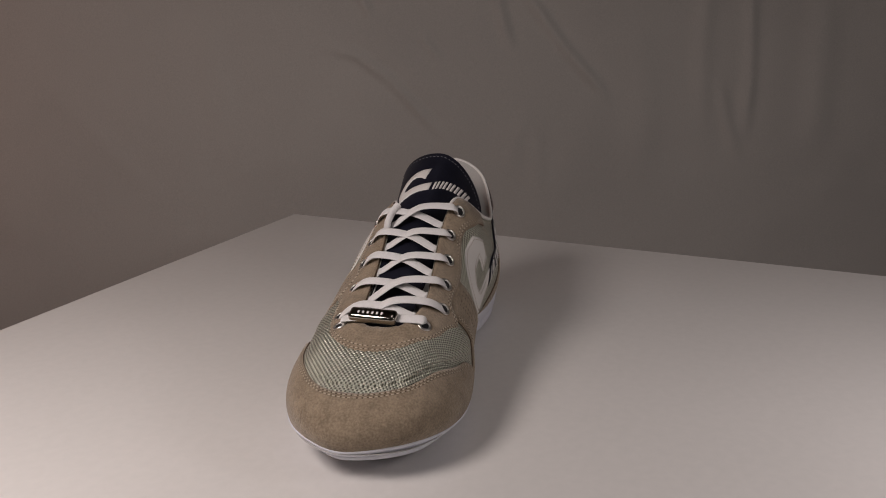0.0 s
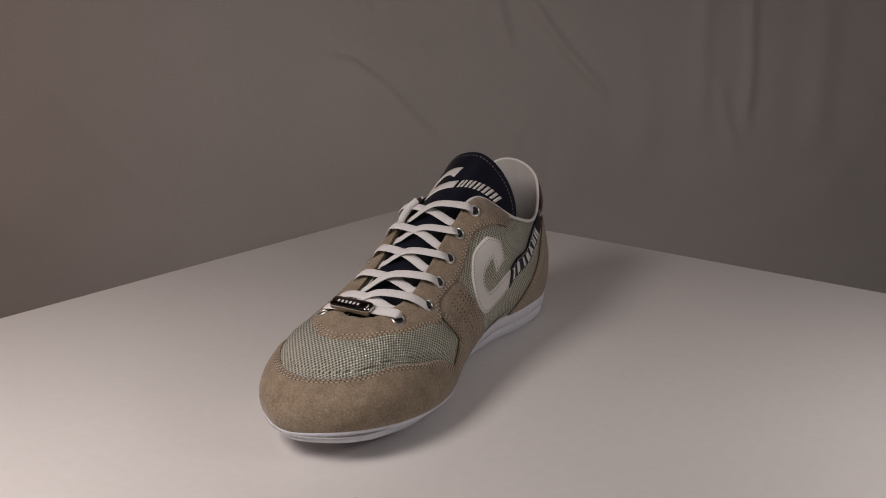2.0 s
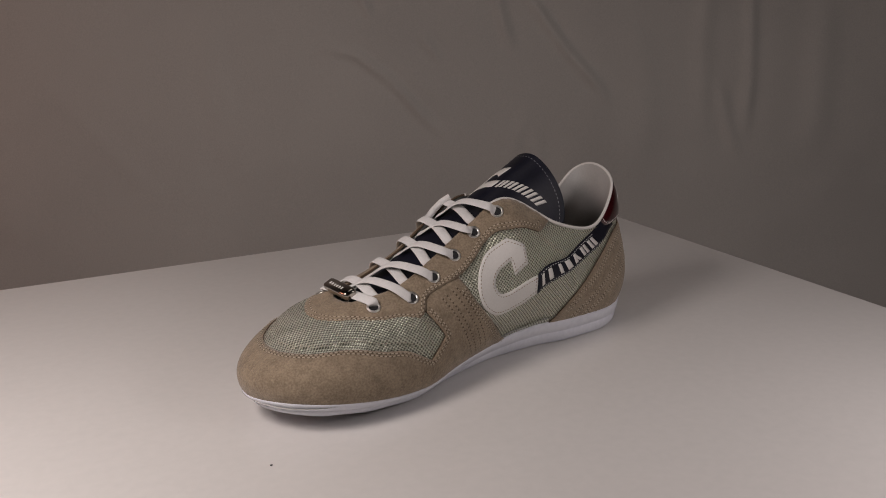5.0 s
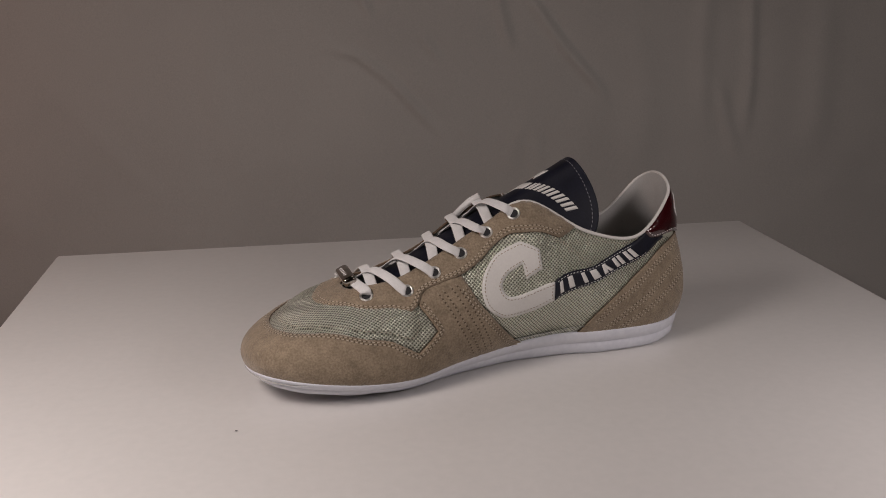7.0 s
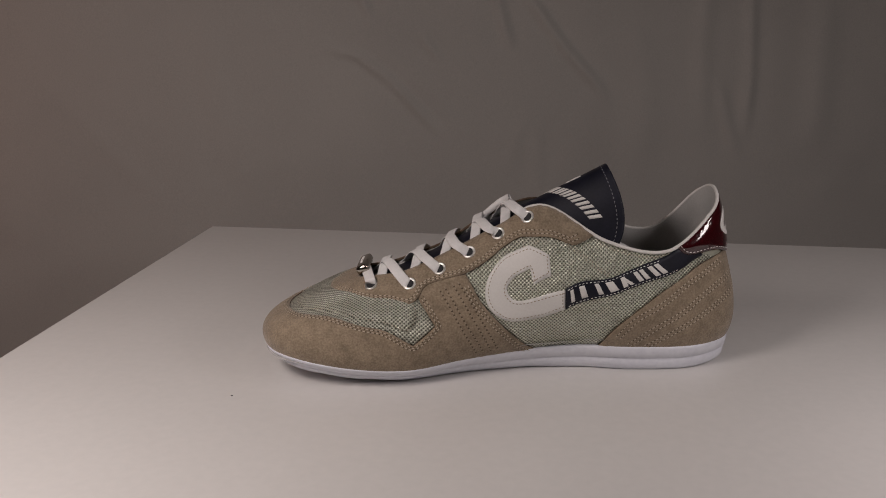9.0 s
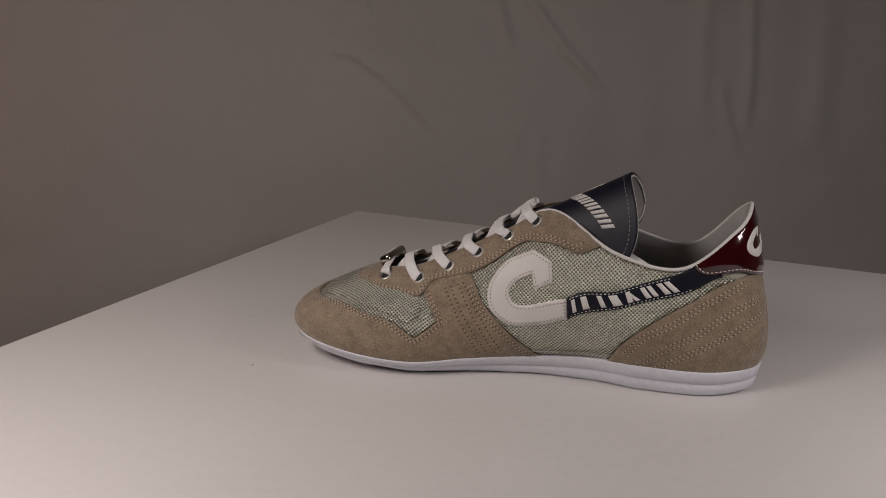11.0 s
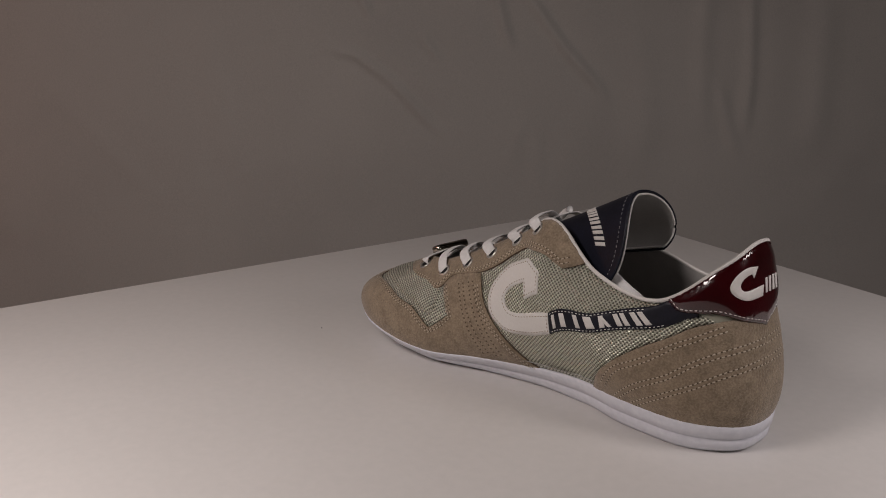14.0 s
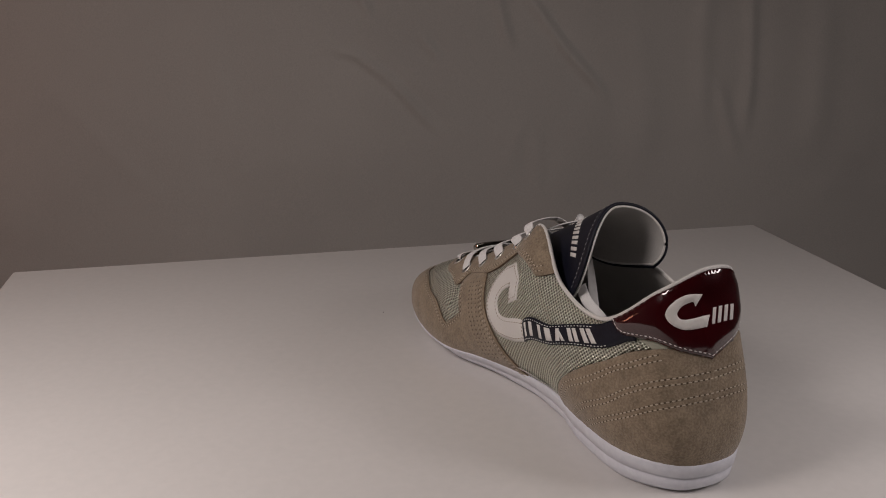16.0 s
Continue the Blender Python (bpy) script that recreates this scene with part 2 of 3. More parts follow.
verts = []
prof = [(-5.0, 1.15), (1.9, 1.05), (2.3, 0.97), (1.9, 0.60), (0.9, 0.56), (0.9, 0.52), (1.4, 0.48), (0.9, 0.16), (-0.4, 0.05), (-1.6, 0.0), (-14, 0.0)]
for i in range(NA):
    s = i / 10
    r, o = ring(s)[0], out_at(s)[0]
    ins, zb = cyc(INSET, s), cyc(BOTTOM, s)
    for off, h in prof:
        p = r[:3] + o * (off - ins * (1 - min(h, 1)))
        p[2] = zb + (r[2] - zb) * h
        verts.append(loc(p))
faces = grid_faces(NA, len(prof), wrap_rows=True)
faces.append([i * len(prof) + len(prof) - 1 for i in range(NA)])
sole = mesh_object("sole", verts, faces, WHITE_RUBBER, shoe)
tagged(sole, "thin white rubber sole with a grooved edge")


# tongue
def tongue(s, a, lift=0.0):
    """s from the throat (0) to the tip (1), a across from -1 to 1."""
    keys = [(-64, 37, 55, 15, 2), (-30, 39, 70, 17, 4), (10, 42, 91, 21, 14), (45, 44, 108, 26.5, 34), (79, 45, 125, 33, 46)]
    x = s * 4
    i = min(int(x), 3)
    f = x - i
    K = [np.array(keys[max(0, min(4, i + d))], float) for d in (-1, 0, 1, 2)]
    k = 0.5 * (2 * K[1] + (K[2] - K[0]) * f + (2 * K[0] - 5 * K[1] + 4 * K[2] - K[3]) * f * f + (3 * K[1] - K[0] - 3 * K[2] + K[3]) * f ** 3)
    if a < 0:
        b = radians(100)
        wide, deep = 0.84 * k[3] * (0.45 * math.sin(a * b) + 0.55 * a), k[4]
    else:
        b = radians(125)
        wide, deep = 0.84 * k[3] * math.sin(a * b), 0.8 * k[4]
    p = np.array([k[0] + s ** 3 * ((30 * a * a - 27 * a ** 4) if a < 0 else (20 * a * a - 18 * a ** 4)), k[1] + wide, k[2] - deep * (1 - math.cos(a * b)) / (1 - math.cos(b))])
    return p


def tongue_n(s, a):
    e = 0.01
    n = np.cross(tongue(min(s + e, 1), a) - tongue(max(s - e, 0), a), tongue(s, a + e) - tongue(s, a - e))
    n /= np.linalg.norm(n)
    c = tongue(s, a) - (tongue(s, -0.75) + tongue(s, 0.75)) / 2 + np.array([0, 0, 6.0])
    return n if n @ c > 0 else -n


def on_tongue(s, a, lift=0.0):
    return loc(tongue(s, a) + tongue_n(s, a) * lift)


# ---- fabric with a woven relief, laid out in the panel's own millimetres ----
def woven(name, cell, dark, light, metal):
    m = material(name, light, 0.38, metal)
    n, l, b = nodes_of(m)

    def math_node(op, a, c=None):
        k = n.new("ShaderNodeMath")
        k.operation = op
        for i, v in enumerate((a, c)):
            if v is None:
                continue
            if isinstance(v, (int, float)):
                k.inputs[i].default_value = v
            else:
                l.new(v, k.inputs[i])
        return k.outputs[0]

    uv = n.new("ShaderNodeUVMap")
    uv.uv_map = "panel"
    sep = n.new("ShaderNodeSeparateXYZ")
    l.new(uv.outputs["UV"], sep.inputs[0])
    waver = n.new("ShaderNodeTexNoise")
    waver.inputs["Scale"].default_value = 0.35
    l.new(uv.outputs["UV"], waver.inputs["Vector"])
    wob = math_node("MULTIPLY", math_node("SUBTRACT", waver.outputs["Fac"], 0.5), 0.5)
    x = math_node("MULTIPLY", math_node("ADD", sep.outputs[0], wob), math.pi / cell)
    y = math_node("MULTIPLY", math_node("ADD", sep.outputs[1], wob), math.pi / cell)
    p = math_node("MULTIPLY", math_node("SINE", x), math_node("SINE", y))
    h = math_node("ADD", math_node("MULTIPLY", p, 0.5), 0.5)
    grain = n.new("ShaderNodeTexNoise")
    grain.inputs["Scale"].default_value = 1.3
    l.new(uv.outputs["UV"], grain.inputs["Vector"])
    fac = math_node("ADD", math_node("MULTIPLY", h, 0.8), math_node("MULTIPLY", grain.outputs["Fac"], 0.3))
    ramp = n.new("ShaderNodeValToRGB")
    e = ramp.color_ramp.elements
    e[0].position, e[0].color = 0.34, (*dark, 1)
    e[1].position, e[1].color = 0.62, (*light, 1)
    l.new(fac, ramp.inputs["Fac"])
    l.new(ramp.outputs["Color"], b.inputs["Base Color"])
    rr = n.new("ShaderNodeMapRange")
    rr.inputs["To Min"].default_value, rr.inputs["To Max"].default_value = 0.6, 0.28
    l.new(h, rr.inputs["Value"])
    l.new(rr.outputs["Result"], b.inputs["Roughness"])
    bp = n.new("ShaderNodeBump")
    bp.inputs["Strength"].default_value, bp.inputs["Distance"].default_value = 1.0, 0.0007
    l.new(h, bp.inputs["Height"])
    ripple = n.new("ShaderNodeTexNoise")
    ripple.inputs["Scale"].default_value, ripple.inputs["Detail"].default_value = 0.09, 3.0
    l.new(uv.outputs["UV"], ripple.inputs["Vector"])
    slack = n.new("ShaderNodeBump")
    slack.inputs["Strength"].default_value, slack.inputs["Distance"].default_value = 0.9, 0.004
    l.new(ripple.outputs["Fac"], slack.inputs["Height"])
    l.new(slack.outputs["Normal"], bp.inputs["Normal"])
    l.new(bp.outputs["Normal"], b.inputs["Normal"])
    return m


WOVEN = woven("woven_silver", 1.14, (0.17, 0.168, 0.130), (0.70, 0.705, 0.60), 0.8)
WOVEN_TOE = woven("woven_silver_toe", 1.25, (0.14, 0.138, 0.108), (0.64, 0.645, 0.55), 0.62)
THREAD = material("pale_thread", (0.52, 0.45, 0.36), 0.8)
TAN_THREAD = material("tan_thread", (0.33, 0.27, 0.20), 0.85)
WHITE_THREAD = material("white_thread", (0.75, 0.74, 0.72), 0.7)
GREY_THREAD = material("grey_thread", (0.22, 0.22, 0.24), 0.8)
HOLE_SHADE = material("needle_hole_shade", (0.085, 0.060, 0.038), 0.95)


def lateral(s):
    """The place on the outer side that answers s on the inner side."""
    return 21 + min(max((s - 4) / 5, 0.0), 1.0) - s


def mirror(points):
    return [(lateral(a), b) for a, b in points][::-1]


def smooth_line(points, per=8, closed=False):
    """A smooth curve through points; a point given twice makes a corner."""
    n = len(points)
    P = np.array(points, float)
    out = []
    for i in range(n if closed else n - 1):
        idx = [(i + k) % n if closed else min(max(i + k, 0), n - 1) for k in (-1, 0, 1, 2)]
        a, b, c, d = P[idx]
        if np.allclose(b, c):
            continue
        if np.allclose(a, b):
            a = 2 * b - c
        if np.allclose(c, d):
            d = 2 * c - b
        for k in range(per):
            f = k / per
            out.append(0.5 * (2 * b + (c - a) * f + (2 * a - 5 * b + 4 * c - d) * f * f + (3 * b - a - 3 * c + d) * f ** 3))
    if not closed:
        out.append(P[-1])
    return np.array(out)


def flat_patch(outline, place, scale, step):
    """Triangles that fill an outline: outline points, inner points, faces. scale turns the two numbers into mm."""
    from_mm = 1 / np.array(scale)
    O = np.array(outline, float) * np.array(scale)
    dense = []
    for a, b in zip(O, np.roll(O, -1, 0)):
        k = max(1, int(np.linalg.norm(b - a) / step))
        dense += [a + (b - a) * i / k for i in range(k)]
    O = np.array(dense)
    lo, hi = O.min(0), O.max(0)
    inner = []
    x1, y1 = O[:, 0], O[:, 1]
    x2, y2 = np.roll(x1, -1), np.roll(y1, -1)
    row = 0
    y = lo[1] + step * 0.5
    while y < hi[1]:
        x = lo[0] + step * (0.5 + 0.5 * (row % 2))
        while x < hi[0]:
            with np.errstate(divide="ignore", invalid="ignore"):
                cross = ((y1 > y) != (y2 > y)) & (x < (x2 - x1) * (y - y1) / (y2 - y1) + x1)
            if cross.sum() % 2 and np.min((x1 - x) ** 2 + (y1 - y) ** 2) > (0.55 * step) ** 2:
                inner.append((x, y))
            x += step
        y += step * 0.87
        row += 1
    n = len(O)
    coords = [Vector(p) for p in O] + [Vector(p) for p in inner]
    vs, _, fs, *_ = delaunay_2d_cdt(coords, [(i, (i + 1) % n) for i in range(n)], [], 1, 1e-4)
    mm = np.array([tuple(v) for v in vs])
    rim = np.array([np.min((x1 - p[0]) ** 2 + (y1 - p[1]) ** 2) < 1e-4 for p in mm])
    depth = np.array([math.sqrt(np.min((x1 - p[0]) ** 2 + (y1 - p[1]) ** 2)) for p in mm])
    return mm * from_mm, mm, rim, [tuple(f) for f in fs], depth


def panel(name, outline, mat, parent, thick, label="", base=0.0, place=None, scale=(33, 85), step=2.2, edge=0.55, puff=0.0):
    """A cut sheet that lies on the upper (or on another surface) with a soft edge."""
    place = place or on
    sw, mm, rim, tris, depth = flat_patch(outline, place, scale, step)
    lift = base + np.where(rim, thick * edge, thick) + puff * (1 - np.exp(-(depth / 4.0) ** 2))
    top = np.array(place(sw[:, 0], sw[:, 1], lift))
    count = {}
    for f in tris:
        for a, b in ((f[0], f[1]), (f[1], f[2]), (f[2], f[0])):
            count[(a, b)] = 1
    border = [e for e in count if (e[1], e[0]) not in count]
    verts = [tuple(v) for v in top]
    low = {}
    for e in border:
        for v in e:
            if v not in low:
                low[v] = len(verts)
                q = place(sw[v:v + 1, 0], sw[v:v + 1, 1], np.array([base - 0.4]))[0]
                verts.append(tuple(q))
    faces = list(tris) + [(a, low[a], low[b], b) for a, b in border]
    walls = len(border)
    f0 = tris[len(tris) // 2]
    a, b, c = (np.array(verts[k]) for k in f0)
    mid = np.array(place(sw[f0[0]:f0[0] + 1, 0], sw[f0[0]:f0[0] + 1, 1], np.array([base + 5.0])))[0]
    if np.cross(b - a, c - a) @ (mid - a) < 0:
        faces = [tuple(reversed(f)) for f in faces]
    ob = mesh_object(name, verts, faces, mat, parent)
    if mat is SUEDE:
        ob.data.materials.append(SUEDE_EDGE)
        ob.data.polygons.foreach_set("material_index", [0] * len(tris) + [1] * walls)
    uv = ob.data.uv_layers.new(name="panel")
    full = np.vstack([mm, np.zeros((len(verts) - len(mm), 2))])
    for v, k in low.items():
        full[k] = mm[v]
    if place is on:
        P = np.array(verts) * 1000 + np.array([[12.0, 45.0, 0.0]])
        toe = P[:, 0] < -20
        ridge = 62 + np.minimum(P[:, 0] + 76, 0) * 0.42
        full = np.where(toe[:, None], np.stack([P[:, 0], P[:, 1] - 0.8 * (ridge - P[:, 2]) * np.clip((38 - P[:, 1]) / 40, -1, 1)], 1), np.stack([P[:, 0], P[:, 2]], 1))
    idx = np.empty(len(ob.data.loops), int)
    ob.data.loops.foreach_get("vertex_index", idx)
    uv.data.foreach_set("uv", full[idx].ravel())
    if label:
        tagged(ob, label)
    return ob


def stitches(line, parent, lift, thread=THREAD, place=None, pitch=2.7, length=1.8, width=0.75, name="stitching", phase=0.0, high=0.55):
    """A row of short raised threads along a line on a surface, joined into one piece."""
    place = place or on
    L = np.array(line, float)
    P = np.array(place(L[:, 0], L[:, 1], np.full(len(L), lift)))
    d = np.concatenate([[0], np.cumsum(np.linalg.norm(np.diff(P, axis=0), axis=1))]) * 1000
    verts, faces = [], []
    shape = ((-0.5, 0, 0.0), (-0.3, 0.5, 0.0), (0.3, 0.5, 0.0), (0.5, 0, 0.0), (0.3, -0.5, 0.0), (-0.3, -0.5, 0.0), (-0.25, 0, 0.5), (0.25, 0, 0.5))
    quads = ((0, 6, 1), (1, 6, 7, 2), (2, 7, 3), (3, 7, 4), (4, 7, 6, 5), (5, 6, 0))

    def at(x, lf):
        q = [np.interp(x, d, L[:, 0]), np.interp(x, d, L[:, 1])]
        return np.array(place(np.array([q[0]]), np.array([q[1]]), np.array([lf])))[0]

    x = pitch * (0.5 + phase)
    while x < d[-1] - length * 0.5:
        c = at(x, lift)
        t = at(x + 0.4, lift) - at(x - 0.4, lift)
        nn = at(x, lift + 1) - c
        t /= np.linalg.norm(t) + 1e-12
        nn /= np.linalg.norm(nn) + 1e-12
        side = np.cross(nn, t)
        k = len(verts)
        for a, b, h in shape:
            verts.append(tuple(c + (t * a * length + side * b * width + nn * h * high) / 1000))
        faces += [tuple(k + i for i in q) for q in quads]
        x += pitch
    return mesh_object(name, verts, faces, thread, parent)


def sewn(line, parent, lift, thread=THREAD, pitch=2.7, length=1.7, width=0.5, hole=0.85):
    """A seam pulled into soft suede: threads, with needle-hole shade painted between each two."""
    stitches(line, parent, lift, thread, pitch=pitch, length=length, width=width)
    stitches(line, parent, lift + 0.02, HOLE_SHADE, pitch=pitch, length=hole, width=hole * 0.9, name="needle_hole_shade", phase=0.5, high=0.12)


def shifted(line, mm, scale=(33, 85)):
    """A line moved sideways by mm."""
    L = np.array(line, float) * np.array(scale)
    t = np.gradient(L, axis=0)
    t /= np.linalg.norm(t, axis=1)[:, None] + 1e-9
    return (L + np.stack([-t[:, 1], t[:, 0]], 1) * mm) / np.array(scale)


# ---- cut lines of the upper, on the inner side ----
WINDOW = [(0.0, 0.572), (0.9, 0.572), (1.6, 0.565), (2.35, 0.522), (3.0, 0.465), (3.5, 0.418), (4.03, 0.265), (4.03, 0.265), (4.45, 0.392), (4.45, 0.392), (4.17, 0.67)]
STAY_FRONT = [(0.0, 0.842), (1.2, 0.832), (2.5, 0.765), (3.2, 0.712), (3.6, 0.69), (3.95, 0.635), (4.17, 0.668), (4.38, 0.758), (4.82, 0.752), (5.2, 0.737),
              (5.56, 0.764), (5.97, 0.821), (6.33, 0.83), (6.79, 0.783), (7.35, 0.792), (7.55, 0.853), (7.78, 0.985)]
SADDLE_BACK = [(5.2, 0.735), (5.36, 0.49), (5.65, 0.285), (6.02, 0.10), (6.35, -0.012)]
COUNTER = [(7.36, -0.012), (7.7, 0.18), (8.17, 0.385), (8.8, 0.63), (9.36, 0.73), (9.86, 0.715), (10.5, 0.68), (11.0, 0.66)]
RED_LOW = [(9.17, 0.995), (9.3, 0.89), (9.54, 0.822), (9.95, 0.748), (10.4, 0.67), (11.0, 0.605)]

win, stay, back, counter, redlow = (smooth_line(x, 6) for x in (WINDOW, STAY_FRONT, SADDLE_BACK, COUNTER, RED_LOW))


def flip(line):
    return np.array([(lateral(a) if a > 4 else 21 - a, b) for a, b in line])[::-1]


def unroll(line):
    """Turns the outer side's numbers, near the toe, into numbers that go on below nought."""
    return np.array([(a - 21 if a > 10.5 else a, b) for a, b in line])


# woven windows: the vamp over the toes, and a quarter on either side
outline = np.vstack([unroll(flip(win))[:-1], win, [(4.3, 0.8), (3.5, 0.8), (2.5, 0.85), (1.2, 0.9), (0, 0.9), (-1.2, 0.9), (-2.5, 0.85), (-3.5, 0.8), (-4.3, 0.8)]])
vamp = panel("vamp", outline, WOVEN_TOE, shoe, 0.35, "grey silver woven mesh over the toes", step=2.6)
q = np.vstack([[(5.0, 0.74)], back[1:-1], [(6.32, 0.02), (7.38, 0.02)], counter[1:-12], [(9.3, 0.9), (9.15, 0.99), (8.5, 0.99), (7.78, 0.99), (7.5, 0.9), (6.8, 0.86), (6.2, 0.88), (5.6, 0.85)]])
quarter = panel("quarter", q, WOVEN, shoe, 0.35, "grey silver woven mesh side panel", step=2.6)
quarter_b = panel("quarter", flip(q), WOVEN, shoe, 0.35, "grey silver woven mesh side panel", step=2.8)

# a second layer of the mesh, folded over the toes
fold = smooth_line([(0, 0.625), (0.9, 0.625), (1.6, 0.617), (2.35, 0.578), (3.0, 0.525), (3.5, 0.48), (3.92, 0.40), (4.12, 0.50), (4.1, 0.64)], 6)
outline = np.vstack([unroll(flip(fold))[:-1], fold, [(3.9, 0.75), (3.2, 0.8), (2.5, 0.84), (1.2, 0.9), (0, 0.9), (-1.2, 0.9), (-2.5, 0.84), (-3.2, 0.8), (-3.9, 0.75)]])
panel("vamp_fold", outline, WOVEN_TOE, vamp, 0.9, "folded second layer of woven mesh", base=0.3, step=2.6, puff=0.9)
stitches(shifted(fold, 1.0), vamp, 1.25, THREAD, pitch=2.4, length=1.4, width=0.35)

# suede: toe guard with the saddles, lace stay, heel counter
low_m = [(s, -0.012) for s in np.linspace(6.32, 0, 50)]
outline = np.vstack([win[:-1], [(4.17, 0.70), (4.4, 0.79), (5.0, 0.77)], back, low_m[1:], unroll(flip(np.vstack([win[1:-1], [(4.17, 0.70), (4.4, 0.79), (5.0, 0.77)], back, low_m[1:-1]])))])
guard = panel("toe_guard", outline, SUEDE, shoe, 1.25, "beige suede toe guard and saddle", step=2.4, edge=0.7, puff=0.35)
top_m = [(s, 0.997) for s in np.linspace(7.78, 0, 60)]
both = np.vstack([stay, top_m[1:], unroll(flip(top_m[:-1])), unroll(flip(stay[1:]))[1:]])
lace_stay = panel("lace_stay", both, SUEDE, shoe, 1.1, "beige suede lace stay", base=0.9, step=2.4, edge=0.7)
c_b = flip(counter)
outline = np.vstack([counter, c_b[1:], [(s, -0.012) for s in np.linspace(14.62, 7.38, 60)][1:-1]])
heel_counter = panel("heel_counter", outline, SUEDE, shoe, 1.25, "beige suede heel counter with stitched rows", step=2.6, edge=0.7)

# seams on the suede
for line, mm, holder in ((win, -1.8, guard), (win, -3.6, guard), (back[2:-2], -2.0, guard), (back[2:-2], -4.0, guard)):
    for ln in (shifted(line, mm), unroll(flip(shifted(line, mm)))):
        sewn(ln, holder, 1.62)
for a, b in (((4.62, 0.70), (5.25, 0.06)), ((4.74, 0.70), (5.37, 0.06)), ((4.92, 0.70), (5.50, 0.06)), ((5.03, 0.70), (5.62, 0.06))):
    ln = smooth_line([a, ((a[0] + b[0]) / 2 - 0.03, (a[1] + b[1]) / 2), b], 10)
    for side in (ln, flip(ln)):
        sewn(side, guard, 1.62, TAN_THREAD, width=0.45, hole=1.15)
for mm in (1.8, 3.6):
    ln = shifted(stay[:-4], mm)
    sewn(ln, lace_stay, 2.02)
    sewn(unroll(flip(ln)), lace_stay, 2.02)
rows = ([(7.74, 0.10), (8.09, 0.285), (8.51, 0.43), (9.1, 0.618), (9.51, 0.655), (10.04, 0.664)],
        [(7.92, 0.027), (8.47, 0.242), (9.0, 0.40), (9.45, 0.501), (10.1, 0.535), (11.0, 0.53)],
        [(8.21, 0.014), (8.89, 0.239), (9.4, 0.345), (9.85, 0.402), (10.4, 0.43), (11.0, 0.43)])
for r in rows:
    for mm in (1.6, -1.0):
        ln = shifted(smooth_line(r, 8), mm)
        sewn(ln, heel_counter, 1.28, THREAD, width=0.6, length=1.6, hole=0.9)
        sewn(flip(ln), heel_counter, 1.28, THREAD, width=0.6, length=1.6, hole=0.9)

# white emblem with its curled shape, navy strap, red heel tab
EMBLEM = [(6.38, 0.512), (6.38, 0.512), (6.8, 0.545), (6.8, 0.545), (6.88, 0.668), (6.88, 0.668), (6.5, 0.757), (6.5, 0.757), (5.95, 0.76), (5.62, 0.68), (5.46, 0.56), (5.47, 0.44), (5.6, 0.355), (5.86, 0.292),
          (6.45, 0.29), (6.9, 0.326), (6.9, 0.326), (7.0, 0.452), (7.0, 0.452), (6.45, 0.43), (6.06, 0.43), (5.89, 0.46), (5.84, 0.535), (6.02, 0.598), (6.39, 0.617), (6.39, 0.617)]
em = smooth_line(EMBLEM, 5, closed=True)
for line in (em, flip(em)):
    e_ob = panel("emblem", line, WHITE, shoe, 0.65, "white leather side emblem", base=0.25, step=2.0, edge=0.8)
    inner = shifted(np.vstack([line, line[:1]]), 1.8)
    stitches(inner, e_ob, 0.92, TAN_THREAD, pitch=2.2, length=1.4, width=0.5)
STRAP_TOP = [(7.0, 0.452), (7.45, 0.555), (7.92, 0.672), (8.61, 0.895), (9.17, 0.99)]
STRAP_LOW = [(6.9, 0.326), (7.35, 0.402), (7.8, 0.50), (8.62, 0.722), (9.32, 0.80), (9.6, 0.79)]
st, sl = smooth_line(STRAP_TOP, 6), smooth_line(STRAP_LOW, 6)
strap_line = np.vstack([sl, [(9.6, 0.84), (9.3, 0.95)], st[::-1]])


def along(line, f):
    d = np.concatenate([[0], np.cumsum(np.linalg.norm(np.diff(line * np.array([33, 85]), axis=0), axis=1))])
    return np.array([np.interp(f * d[-1], d, line[:, 0]), np.interp(f * d[-1], d, line[:, 1])])


def strap_at(f, h):
    """f along the strap, h across it from the lower (0) to the upper edge (1)."""
    return along(sl, f) * (1 - h) + along(st, f) * h


# the strap's mark, drawn as plain slanted bars: start, end, lean
BARS = [(0.05, 0.085, 0.0), (0.14, 0.19, 0.0), (0.27, 0.305, 0.0), (0.355, 0.42, 0.0), (0.46, 0.50, 0.03), (0.52, 0.55, -0.03), (0.59, 0.625, 0.02), (0.64, 0.672, 0.02), (0.71, 0.745, 0.02), (0.76, 0.795, 0.02)]
for side in (0, 1):
    turn = flip if side else (lambda x: np.array(x))
    strap = panel("strap", turn(strap_line), NAVY, shoe, 0.9, "navy leather side strap with white bars", base=0.7, step=2.2)
    for h in (0.09, 0.91):
        stitches(turn(np.array([strap_at(f, h) for f in np.linspace(0.02, 0.86, 40)])), strap, 1.62, WHITE_THREAD, pitch=2.3, length=1.4, width=0.4)
    for b in BARS:
        panel("bar", turn(np.array([strap_at(f, h) for f, h in ((b[0], 0.2), (b[1], 0.2), (b[1] + b[2], 0.82), (b[0] + b[2], 0.82))])), WHITE, strap, 0.3, base=1.45, step=1.6, edge=0.9)

